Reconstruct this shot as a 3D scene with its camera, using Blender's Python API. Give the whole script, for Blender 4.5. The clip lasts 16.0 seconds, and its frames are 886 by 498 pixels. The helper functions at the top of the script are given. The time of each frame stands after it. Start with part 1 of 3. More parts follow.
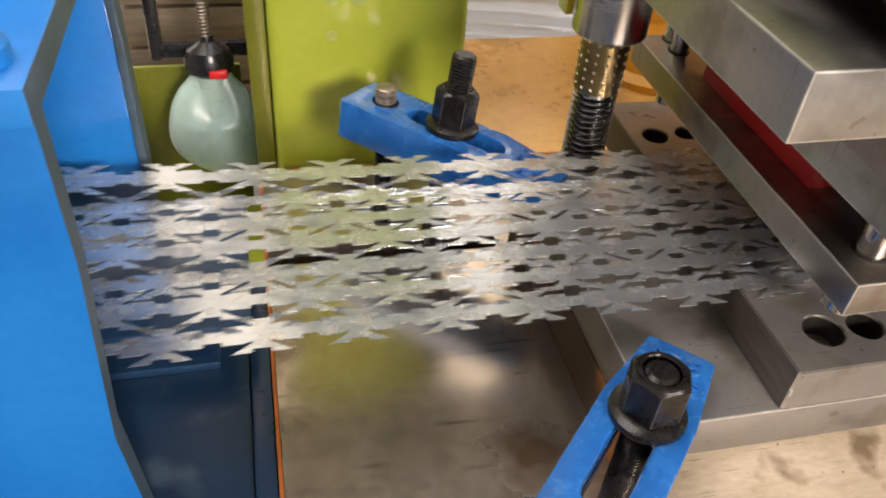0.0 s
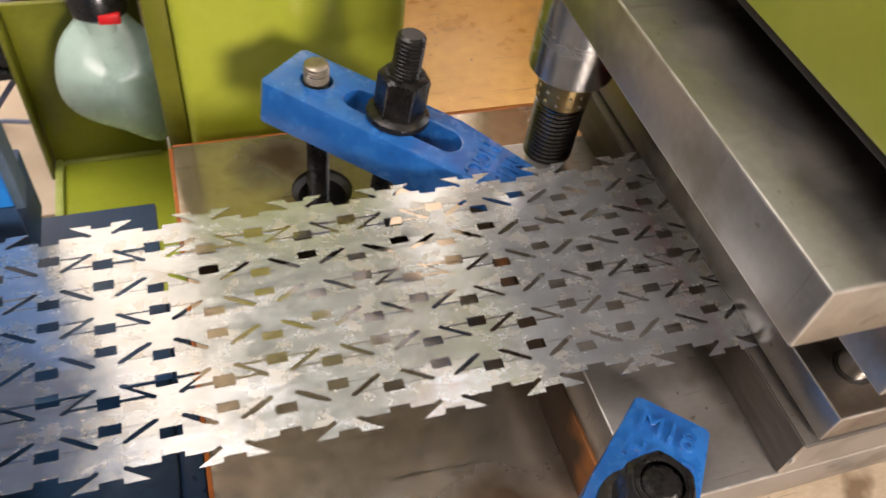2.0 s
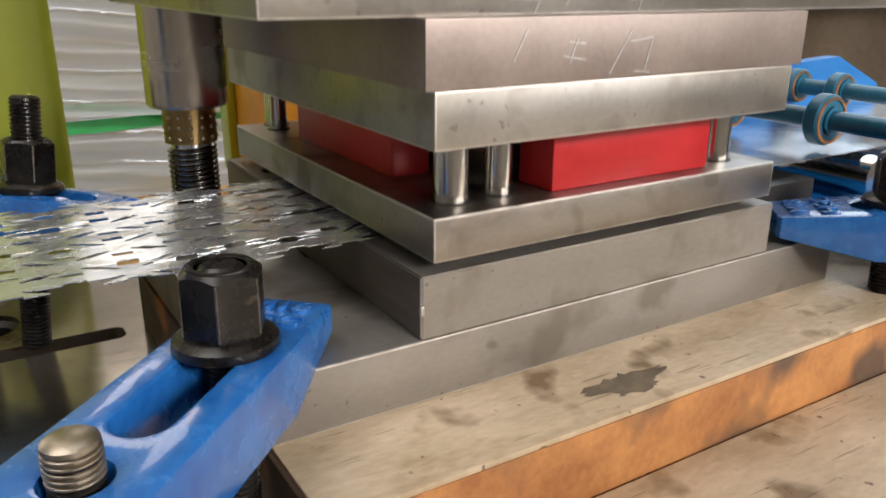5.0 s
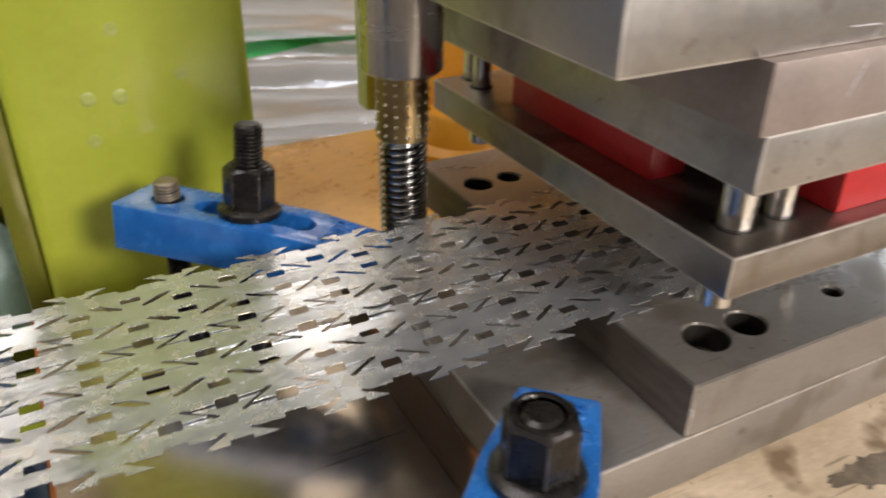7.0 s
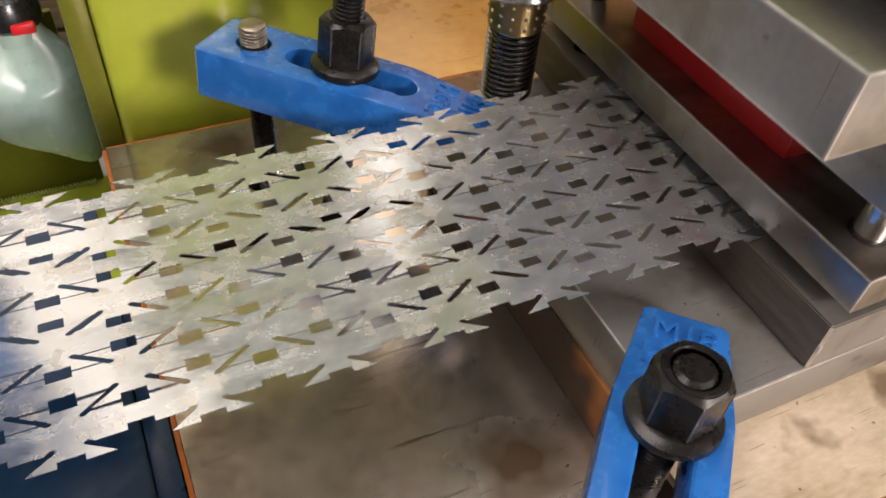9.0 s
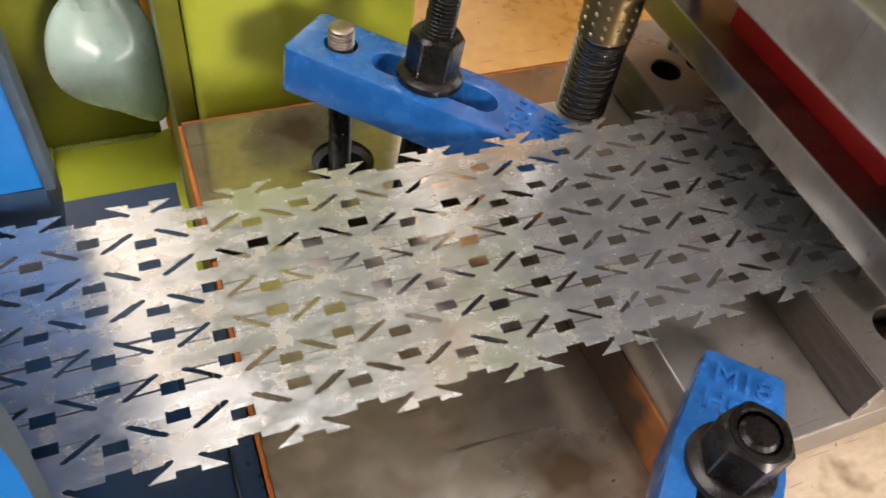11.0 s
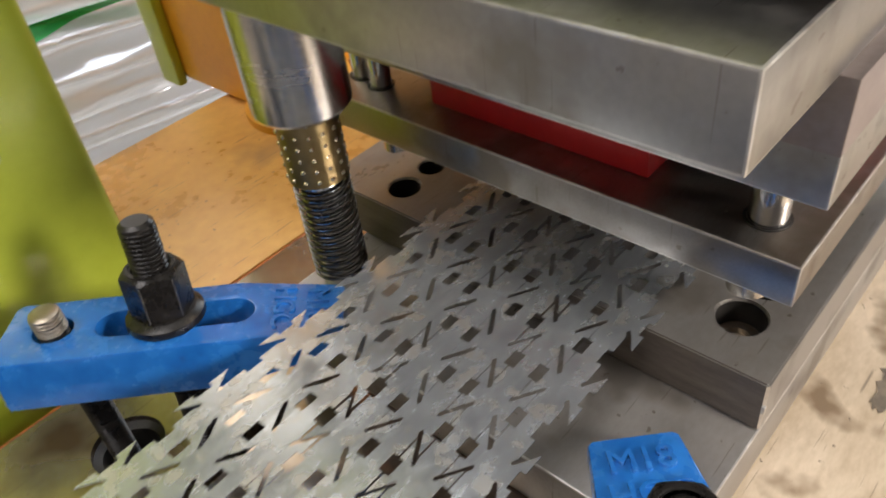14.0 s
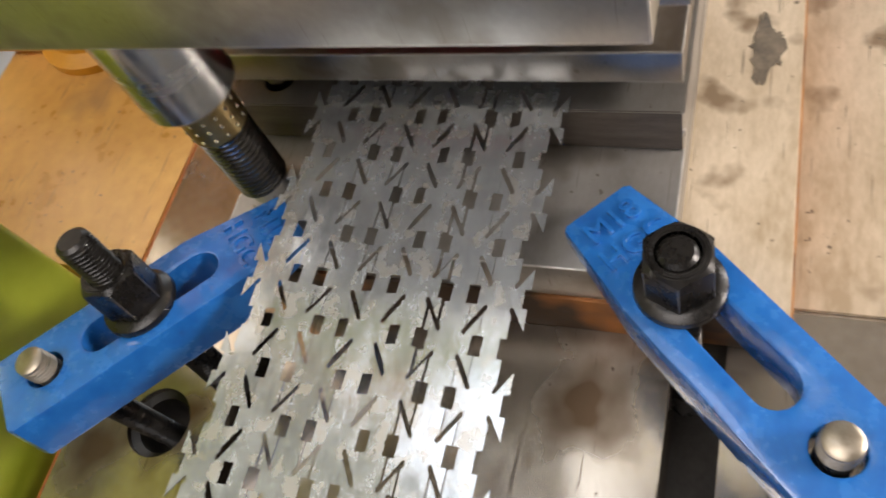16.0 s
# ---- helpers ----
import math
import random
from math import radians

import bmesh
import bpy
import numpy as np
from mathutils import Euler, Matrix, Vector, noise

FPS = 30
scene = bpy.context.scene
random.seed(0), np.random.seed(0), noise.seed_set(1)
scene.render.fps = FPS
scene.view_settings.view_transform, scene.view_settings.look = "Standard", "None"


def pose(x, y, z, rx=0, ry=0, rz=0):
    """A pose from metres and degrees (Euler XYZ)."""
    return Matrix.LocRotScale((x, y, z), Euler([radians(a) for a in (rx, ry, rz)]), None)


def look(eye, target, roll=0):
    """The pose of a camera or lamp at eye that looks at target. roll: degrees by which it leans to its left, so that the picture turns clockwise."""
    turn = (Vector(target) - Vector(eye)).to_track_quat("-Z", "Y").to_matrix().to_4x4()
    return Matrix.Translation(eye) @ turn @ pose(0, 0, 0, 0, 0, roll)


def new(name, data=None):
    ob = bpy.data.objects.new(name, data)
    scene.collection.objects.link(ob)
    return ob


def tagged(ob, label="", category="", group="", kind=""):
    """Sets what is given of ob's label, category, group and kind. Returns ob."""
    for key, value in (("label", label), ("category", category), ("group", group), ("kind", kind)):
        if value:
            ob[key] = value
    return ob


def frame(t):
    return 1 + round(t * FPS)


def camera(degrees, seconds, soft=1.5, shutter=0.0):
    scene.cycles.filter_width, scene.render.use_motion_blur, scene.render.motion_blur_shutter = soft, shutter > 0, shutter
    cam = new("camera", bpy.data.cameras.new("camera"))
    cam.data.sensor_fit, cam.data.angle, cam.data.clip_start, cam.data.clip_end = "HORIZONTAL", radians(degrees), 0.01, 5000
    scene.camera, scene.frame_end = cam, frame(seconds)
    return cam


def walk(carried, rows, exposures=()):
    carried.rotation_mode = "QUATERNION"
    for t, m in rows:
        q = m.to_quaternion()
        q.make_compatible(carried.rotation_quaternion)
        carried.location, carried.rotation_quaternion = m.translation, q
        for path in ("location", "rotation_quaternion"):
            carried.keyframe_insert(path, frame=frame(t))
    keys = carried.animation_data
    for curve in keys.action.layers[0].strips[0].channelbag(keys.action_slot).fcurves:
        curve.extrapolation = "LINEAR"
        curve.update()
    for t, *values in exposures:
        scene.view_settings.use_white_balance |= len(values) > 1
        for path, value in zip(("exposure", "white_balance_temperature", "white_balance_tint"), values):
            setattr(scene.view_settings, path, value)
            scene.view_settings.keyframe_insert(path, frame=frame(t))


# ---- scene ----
# The camera's path: seconds, eye, target, roll.
LENS = 58.91
PATH = [
    (0, (-0.261, -0.221, 0.363), (0.149, 1.252, -0.927), 5.2),
    (0.5, (-0.255, -0.156, 0.375), (0.199, 1.153, -1.067), 5.2),
    (1, (-0.254, -0.098, 0.399), (0.208, 1.045, -1.176), 8.5),
    (1.5, (-0.245, -0.074, 0.416), (0.178, 0.968, -1.238), 10.6),
    (2, (-0.243, -0.096, 0.381), (0.285, 1.078, -1.149), 9.8),
    (2.5, (-0.243, -0.131, 0.313), (0.481, 1.177, -1.015), 7.8),
    (3, (-0.24, -0.158, 0.285), (0.619, 1.237, -0.863), 5.9),
    (3.5, (-0.208, -0.203, 0.243), (0.766, 1.265, -0.703), 3.3),
    (4, (-0.17, -0.252, 0.203), (0.859, 1.281, -0.566), 1.0),
    (4.2, (-0.16, -0.273, 0.193), (0.846, 1.293, -0.538), 0.5),
    (6.3, (-0.165, -0.277, 0.181), (0.83, 1.347, -0.43), 0.4),
    (6.5, (-0.176, -0.265, 0.206), (0.789, 1.354, -0.462), 0.4),
    (7, (-0.228, -0.189, 0.284), (0.587, 1.352, -0.697), 0.8),
    (7.5, (-0.261, -0.129, 0.298), (0.48, 1.262, -0.934), 3.3),
    (8, (-0.263, -0.107, 0.314), (0.43, 1.14, -1.088), 4.4),
    (8.5, (-0.256, -0.114, 0.316), (0.418, 1.107, -1.117), 5.1),
    (11, (-0.284, -0.079, 0.359), (0.321, 1.027, -1.193), 10.2),
    (11.5, (-0.294, -0.057, 0.385), (0.219, 0.962, -1.257), 14.4),
    (12, (-0.285, -0.061, 0.403), (0.212, 0.92, -1.267), 16.9),
    (12.5, (-0.273, -0.071, 0.405), (0.294, 0.929, -1.232), 18.0),
    (13, (-0.247, -0.075, 0.375), (0.459, 0.975, -1.174), 14.2),
    (13.5, (-0.238, -0.067, 0.356), (0.675, 1.053, -1.026), 4.2),
    (14, (-0.233, -0.058, 0.329), (0.834, 1.049, -0.951), -7.7),
    (14.5, (-0.23, -0.067, 0.334), (0.819, 0.988, -1.003), -16.4),
    (15, (-0.213, -0.035, 0.368), (0.613, 0.833, -1.234), -27.9),
    (15.5, (-0.236, -0.039, 0.355), (0.613, 0.869, -1.212), -33.0),
    (16, (-0.242, -0.027, 0.372), (0.612, 0.666, -1.298), -29.2),
]
cam = camera(LENS, 16.0, soft=1.7, shutter=0.35)
walk(cam, [(t, look(eye, target, roll)) for t, eye, target, roll in PATH], exposures=[
    (0.0, 0.05, 6540, 16), (0.5, 0.05, 6700, 18), (1.5, 0.08, 6760, 20), (2.5, 0.02, 6480, 17), (3.5, -0.25, 6350, 15), (4.2, -0.30, 6380, 14), (6.3, -0.40, 6380, 11),
    (7.0, -0.22, 6420, 15), (8.0, -0.08, 6450, 17), (9.0, 0.02, 6480, 18), (11.0, 0.10, 6580, 18), (12.0, 0.10, 6840, 19), (12.5, 0.12, 6740, 19), (13.0, 0.10, 6700, 19), (14.0, 0.08, 6220, 13), (15.5, 0.07, 6220, 11), (16.0, 0.0, 6380, 14)])

# ---- light: daylight from open sides of the workshop, plus an added fill lamp ----
world = bpy.data.worlds.new("workshop_daylight")
world.use_nodes = True
scene.world = world
wn = world.node_tree.nodes
sky = wn.new("ShaderNodeTexSky")
sky.sky_type, sky.sun_disc, sky.sun_elevation, sky.sun_rotation = "NISHITA", False, radians(48), radians(200)
world.node_tree.links.new(sky.outputs["Color"], wn["Background"].inputs["Color"])
wn["Background"].inputs["Strength"].default_value = 0.012


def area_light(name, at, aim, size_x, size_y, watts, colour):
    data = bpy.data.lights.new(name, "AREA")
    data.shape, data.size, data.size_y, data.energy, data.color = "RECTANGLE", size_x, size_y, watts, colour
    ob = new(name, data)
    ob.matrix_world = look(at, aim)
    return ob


area_light("front_window_light", (0.62, -3.3, 1.62), (-0.05, 0.15, 0.05), 0.75, 0.6, 142, (1.0, 0.93, 0.84))
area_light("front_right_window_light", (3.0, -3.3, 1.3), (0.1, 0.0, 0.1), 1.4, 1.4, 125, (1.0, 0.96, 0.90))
area_light("back_window_light", (-0.6, 4.85, 1.8), (-0.3, 0.2, 0.2), 5.0, 2.0, 112, (1.0, 0.93, 0.82))
area_light("roof_light_left", (-1.1, 2.6, 3.5), (-1.1, 2.6, 0.0), 1.4, 2.6, 25, (1.0, 0.87, 0.68))
area_light("roof_light_right", (1.5, 1.4, 3.5), (1.5, 1.4, 0.0), 3.4, 2.0, 84, (0.86, 0.93, 1.0))
area_light("roof_light_rear", (1.5, 3.5, 3.5), (1.5, 3.5, 0.0), 3.4, 1.9, 55, (1.0, 0.90, 0.75))
area_light("right_window_light", (4.35, 1.0, 2.0), (0.2, 0.1, 0.0), 3.4, 2.4, 120, (0.80, 0.92, 1.0))
# added fill lamp, brightens the tops of the die and table
area_light("die_top_fill_light", (-1.6, 0.4, 3.5), (-1.6, 0.4, 0.0), 2.4, 2.2, 112, (1.0, 0.97, 0.93))

from mathutils.geometry import delaunay_2d_cdt

MM = 0.001


# ---- materials ----
def material(name):
    m = bpy.data.materials.new(name)
    m.use_nodes = True
    return m, m.node_tree.nodes, m.node_tree.links, m.node_tree.nodes["Principled BSDF"]


def surface(name, low, high, rough=(0.3, 0.5), metal=0.0, scale=40.0, fine=400.0, bump=0.15, stretch=(1, 1, 1), spots=None, spot_scale=25.0, spot_at=0.62, coat=0.0, detail=6.0, scratch=None, soil=0.0):
    """A worn surface: two scales of colour, roughness that follows them, fine relief, and stains with a shape of their own."""
    m, nodes, links, bsdf = material(name)
    coord = nodes.new("ShaderNodeTexCoord")
    mapping = nodes.new("ShaderNodeMapping")
    mapping.inputs["Scale"].default_value = stretch
    links.new(coord.outputs["Object"], mapping.inputs["Vector"])
    big = nodes.new("ShaderNodeTexNoise")
    big.inputs["Scale"].default_value, big.inputs["Detail"].default_value, big.inputs["Roughness"].default_value = scale, detail, 0.6
    small = nodes.new("ShaderNodeTexNoise")
    small.inputs["Scale"].default_value, small.inputs["Detail"].default_value = fine, 4.0
    for tex in (big, small):
        links.new(mapping.outputs["Vector"], tex.inputs["Vector"])
    blend = nodes.new("ShaderNodeMath")
    blend.operation = "MULTIPLY_ADD"
    links.new(small.outputs["Fac"], blend.inputs[0])
    blend.inputs[1].default_value = 0.35
    links.new(big.outputs["Fac"], blend.inputs[2])
    ramp = nodes.new("ShaderNodeValToRGB")
    ramp.color_ramp.elements[0].position, ramp.color_ramp.elements[1].position = 0.48, 0.9
    ramp.color_ramp.elements[0].color, ramp.color_ramp.elements[1].color = (*low, 1), (*high, 1)
    links.new(blend.outputs[0], ramp.inputs["Fac"])
    colour = ramp.outputs["Color"]
    spread = nodes.new("ShaderNodeMapRange")
    spread.inputs["From Min"].default_value, spread.inputs["From Max"].default_value = 0.45, 0.9
    spread.inputs["To Min"].default_value, spread.inputs["To Max"].default_value = rough
    links.new(blend.outputs[0], spread.inputs["Value"])
    gloss = spread.outputs["Result"]
    if spots:
        stain = nodes.new("ShaderNodeTexNoise")
        stain.inputs["Scale"].default_value, stain.inputs["Detail"].default_value = spot_scale, 3.5
        links.new(coord.outputs["Object"], stain.inputs["Vector"])
        mask = nodes.new("ShaderNodeMapRange")
        mask.inputs["From Min"].default_value, mask.inputs["From Max"].default_value = spot_at - 0.02, spot_at + 0.10
        links.new(stain.outputs["Fac"], mask.inputs["Value"])
        mix = nodes.new("ShaderNodeMix")
        mix.data_type = "RGBA"
        links.new(mask.outputs["Result"], mix.inputs["Factor"])
        links.new(colour, mix.inputs["A"])
        mix.inputs["B"].default_value = (*spots, 1)
        colour = mix.outputs["Result"]
        # stains are duller than the bare surface
        dull = nodes.new("ShaderNodeMath")
        dull.operation = "MULTIPLY_ADD"
        links.new(mask.outputs["Result"], dull.inputs[0])
        dull.inputs[1].default_value = soil
        links.new(spread.outputs["Result"], dull.inputs[2])
        gloss = dull.outputs[0]
    if scratch:
        for turn, size in ((82, (11, 300, 11)), (104, (8, 240, 8)), (61, (14, 320, 14))):
            lines = nodes.new("ShaderNodeMapping")
            lines.inputs["Rotation"].default_value, lines.inputs["Scale"].default_value = (0, 0, radians(turn)), size
            links.new(coord.outputs["Object"], lines.inputs["Vector"])
            streak = nodes.new("ShaderNodeTexNoise")
            streak.inputs["Scale"].default_value, streak.inputs["Detail"].default_value = 1.6, 2.0
            links.new(lines.outputs["Vector"], streak.inputs["Vector"])
            thin = nodes.new("ShaderNodeMapRange")
            thin.inputs["From Min"].default_value, thin.inputs["From Max"].default_value, thin.inputs["To Max"].default_value = 0.71, 0.735, 0.6
            links.new(streak.outputs["Fac"], thin.inputs["Value"])
            over = nodes.new("ShaderNodeMix")
            over.data_type = "RGBA"
            links.new(thin.outputs["Result"], over.inputs["Factor"])
            links.new(colour, over.inputs["A"])
            over.inputs["B"].default_value = (*scratch, 1)
            colour = over.outputs["Result"]
    if scratch:
        # specks of dirt
        dirt = nodes.new("ShaderNodeTexNoise")
        dirt.inputs["Scale"].default_value, dirt.inputs["Detail"].default_value = 150.0, 3.0
        links.new(coord.outputs["Object"], dirt.inputs["Vector"])
        speck = nodes.new("ShaderNodeMapRange")
        speck.inputs["From Min"].default_value, speck.inputs["From Max"].default_value, speck.inputs["To Max"].default_value = 0.70, 0.73, 0.85
        links.new(dirt.outputs["Fac"], speck.inputs["Value"])
        over = nodes.new("ShaderNodeMix")
        over.data_type = "RGBA"
        links.new(speck.outputs["Result"], over.inputs["Factor"])
        links.new(colour, over.inputs["A"])
        over.inputs["B"].default_value = (*scratch, 1)
        colour = over.outputs["Result"]
    links.new(colour, bsdf.inputs["Base Color"])
    links.new(gloss, bsdf.inputs["Roughness"])
    bsdf.inputs["Metallic"].default_value = metal
    bsdf.inputs["Coat Weight"].default_value = coat
    relief = nodes.new("ShaderNodeBump")
    relief.inputs["Strength"].default_value, relief.inputs["Distance"].default_value = bump, 0.0006
    links.new(blend.outputs[0], relief.inputs["Height"])
    links.new(relief.outputs["Normal"], bsdf.inputs["Normal"])
    return m


GROUND_STEEL = surface("ground_steel", (0.28, 0.256, 0.23), (0.385, 0.357, 0.327), (0.27, 0.40), 1.0, 10, 260, 0.03, (1, 3, 3), (0.25, 0.215, 0.18), 30, 0.55, scratch=(0.22, 0.19, 0.16), soil=0.12)
BASE_STEEL = surface("dull_base_steel", (0.25, 0.23, 0.205), (0.345, 0.322, 0.295), (0.26, 0.38), 0.6, 8, 200, 0.02, (1, 2, 2), (0.21, 0.185, 0.155), 22, 0.56, detail=2.0, scratch=(0.15, 0.125, 0.10), soil=0.12)
SHOE_STEEL = surface("milled_shoe_steel", (0.34, 0.325, 0.295), (0.47, 0.45, 0.42), (0.32, 0.46), 1.0, 9, 320, 0.03, (1, 1, 1), (0.31, 0.285, 0.25), 26, 0.55, scratch=(0.27, 0.24, 0.21), soil=0.12)
BACKING_STEEL = surface("brown_backing_steel", (0.26, 0.21, 0.19), (0.38, 0.32, 0.29), (0.36, 0.5), 0.6, 16, 300, 0.08)
# darker, browner steel that holds the shade of the die block's left side
SHADED_STEEL = surface("shaded_brown_steel", (0.10, 0.082, 0.066), (0.19, 0.16, 0.135), (0.32, 0.5), 0.5, 22, 300, 0.12, (1, 1, 6))
WORN_EDGE = surface("bright_worn_edge", (0.44, 0.41, 0.37), (0.70, 0.67, 0.62), (0.3, 0.5), 0.7, 70, 300, 0.05)
NUT_EDGE = surface("rubbed_black_edge", (0.10, 0.09, 0.08), (0.26, 0.23, 0.20), (0.25, 0.45), 0.8, 60, 400, 0.1)
POLISHED = surface("polished_pin_steel", (0.62, 0.61, 0.59), (0.75, 0.74, 0.72), (0.10, 0.2), 1.0, 30, 300, 0.02, (8, 8, 1))
BUSH_STEEL = surface("turned_bush_steel", (0.50, 0.47, 0.43), (0.62, 0.59, 0.55), (0.2, 0.3), 1.0, 12, 120, 0.01, (1, 1, 5))
ZINC = surface("galvanised_strip", (0.46, 0.485, 0.505), (0.66, 0.69, 0.71), (0.15, 0.30), 0.80, 60, 190, 0.14, (1, 2.0, 1), (0.60, 0.585, 0.55), 120, 0.55, soil=0.08)
SHEET = surface("bright_zinc_sheet", (0.66, 0.68, 0.70), (0.82, 0.84, 0.86), (0.16, 0.28), 1.0, 30, 300, 0.03)
BLACK_OXIDE = surface("black_oxide_steel", (0.010, 0.009, 0.008), (0.034, 0.030, 0.027), (0.20, 0.38), 0.5, 60, 500, 0.12, (1, 1, 1), (0.11, 0.09, 0.07), 90, 0.67)
WORN_STEEL = surface("worn_bare_steel", (0.25, 0.205, 0.15), (0.44, 0.38, 0.30), (0.3, 0.45), 0.9, 80, 500, 0.1)
BLUE_CAST = surface("blue_enamel_on_casting", (0.010, 0.098, 0.36), (0.022, 0.165, 0.50), (0.16, 0.34), 0.0, 45, 220, 0.5, (1, 1, 1), (0.02, 0.06, 0.22), 60, 0.68, 0.7)
BLUE_MACHINE = surface("bright_blue_machine_paint", (0.005, 0.14, 0.46), (0.012, 0.195, 0.56), (0.3, 0.42), 0.0, 10, 160, 0.08, (1, 1, 1), (0.02, 0.13, 0.42), 14, 0.7, 0.2)
BLUE_EDGE = surface("grey_blue_plate_edge", (0.045, 0.07, 0.10), (0.08, 0.12, 0.16), (0.4, 0.55), 0.2, 30, 200, 0.15)
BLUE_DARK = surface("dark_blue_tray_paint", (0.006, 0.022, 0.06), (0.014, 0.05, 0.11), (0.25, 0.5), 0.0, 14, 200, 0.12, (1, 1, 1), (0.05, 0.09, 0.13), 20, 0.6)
LIME = surface("lime_green_press_paint", (0.355, 0.40, 0.029), (0.43, 0.49, 0.044), (0.28, 0.40), 0.0, 6, 120, 0.06, (1, 1, 1), (0.27, 0.35, 0.012), 9, 0.66, 0.15)
LIME_PALE = surface("rubbed_lime_paint", (0.36, 0.41, 0.07), (0.46, 0.51, 0.15), (0.3, 0.5), 0.0, 90, 300, 0.05)
# shaded copy of the lime paint, for faces turned from the light
LIME_SHADED = surface("shaded_lime_press_paint", (0.12, 0.125, 0.010), (0.19, 0.20, 0.014), (0.3, 0.45), 0.0, 9, 150, 0.08, (1, 1, 1), (0.10, 0.11, 0.02), 30, 0.66)
PRESS_GREY = surface("dull_grey_green_paint", (0.17, 0.18, 0.12), (0.24, 0.25, 0.17), (0.3, 0.5), 0.0, 8, 120, 0.08)
YELLOW = surface("orange_yellow_paint", (0.62, 0.27, 0.012), (0.75, 0.36, 0.03), (0.35, 0.5), 0.0, 12, 160, 0.1, (1, 1, 1), (0.30, 0.14, 0.03), 20, 0.66)
RED_PAD = surface("red_polyurethane", (0.40, 0.007, 0.010), (0.52, 0.015, 0.017), (0.32, 0.46), 0.0, 20, 160, 0.05, (1, 1, 1), (0.5, 0.02, 0.02), 20, 0.7)
BALL = surface("worn_bearing_ball", (0.62, 0.52, 0.34), (0.74, 0.66, 0.48), (0.12, 0.2), 1.0)
BRASS = surface("brass_ball_cage", (0.30, 0.205, 0.085), (0.42, 0.30, 0.14), (0.30, 0.44), 1.0, 60, 300, 0.05)
TABLE_STEEL = surface("worn_press_table_steel", (0.36, 0.30, 0.235), (0.60, 0.525, 0.435), (0.12, 0.27), 0.88, 7, 150, 0.06, (1, 1, 1), (0.15, 0.10, 0.06), 10, 0.57, scratch=(0.10, 0.07, 0.05), soil=0.22)
TAN_PLATE = surface("tan_oiled_plate", (0.38, 0.285, 0.175), (0.68, 0.555, 0.40), (0.35, 0.6), 0.05, 11, 120, 0.25, (1, 2.5, 1), (0.22, 0.15, 0.085), 24, 0.60, scratch=(0.10, 0.07, 0.045))
TAN_BED = surface("tan_press_bed", (0.52, 0.25, 0.05), (0.76, 0.43, 0.115), (0.22, 0.42), 0.1, 9, 90, 0.08, (1, 1, 1), (0.36, 0.19, 0.06), 11, 0.60, scratch=(0.22, 0.12, 0.05), soil=0.1)
RUST_DARK = surface("dark_rusted_edge", (0.05, 0.03, 0.02), (0.12, 0.07, 0.04), (0.5, 0.8), 0.1, 20, 220, 0.4, (1, 1, 1), (0.46, 0.17, 0.04), 13, 0.55)
RUST = surface("orange_rust", (0.30, 0.115, 0.035), (0.54, 0.25, 0.08), (0.6, 0.85), 0.0, 22, 260, 0.6, (1, 1, 1), (0.12, 0.07, 0.042), 15, 0.53)
EDGE_RUST = surface("orange_primer_edge", (0.32, 0.08, 0.01), (0.50, 0.15, 0.02), (0.5, 0.7), 0.0, 30, 220, 0.3, (1, 1, 1), (0.14, 0.06, 0.02), 40, 0.6)
BOTTLE = surface("milky_green_plastic", (0.36, 0.50, 0.43), (0.44, 0.58, 0.50), (0.22, 0.34), 0.0, 14, 120, 0.05, (1, 1, 1), (0.30, 0.42, 0.36), 16, 0.68)
BLACK_PLASTIC = surface("black_plastic", (0.008, 0.008, 0.008), (0.02, 0.02, 0.02), (0.2, 0.35), 0.0, 40, 300, 0.05)
RED_PLASTIC = surface("red_plastic", (0.6, 0.01, 0.012), (0.7, 0.02, 0.02), (0.3, 0.4))
FOIL = surface("silver_wrapping_film", (0.84, 0.86, 0.89), (0.95, 0.96, 0.98), (0.12, 0.24), 0.6, 8, 90, 0.1, (1, 1, 5))
film_tree = FOIL.node_tree
glow_through = film_tree.nodes.new("ShaderNodeBsdfTranslucent")
glow_through.inputs["Color"].default_value = (0.80, 0.84, 0.88, 1)
film_mix = film_tree.nodes.new("ShaderNodeMixShader")
film_mix.inputs["Fac"].default_value = 0.4
film_tree.links.new(film_tree.nodes["Principled BSDF"].outputs["BSDF"], film_mix.inputs[1])
film_tree.links.new(glow_through.outputs["BSDF"], film_mix.inputs[2])
film_tree.links.new(film_mix.outputs["Shader"], film_tree.nodes["Material Output"].inputs["Surface"])
GREEN_TAPE = surface("green_strapping", (0.03, 0.42, 0.10), (0.05, 0.52, 0.14), (0.3, 0.45))
CONCRETE = surface("workshop_concrete", (0.15, 0.135, 0.12), (0.25, 0.225, 0.20), (0.6, 0.85), 0.0, 3, 60, 0.2, (1, 1, 1), (0.12, 0.1, 0.09), 4, 0.6)
CREAM_WALL = surface("cream_wall_paint", (0.27, 0.235, 0.19), (0.34, 0.30, 0.245), (0.6, 0.8), 0.0, 2, 40, 0.1)
CEILING_SHEET = surface("grey_roof_sheet", (0.30, 0.29, 0.27), (0.38, 0.37, 0.35), (0.5, 0.7), 0.0, 2, 40, 0.1)
SPRING_STEEL = surface("dark_spring_steel", (0.10, 0.095, 0.09), (0.19, 0.18, 0.17), (0.16, 0.28), 1.0, 60, 400, 0.05)
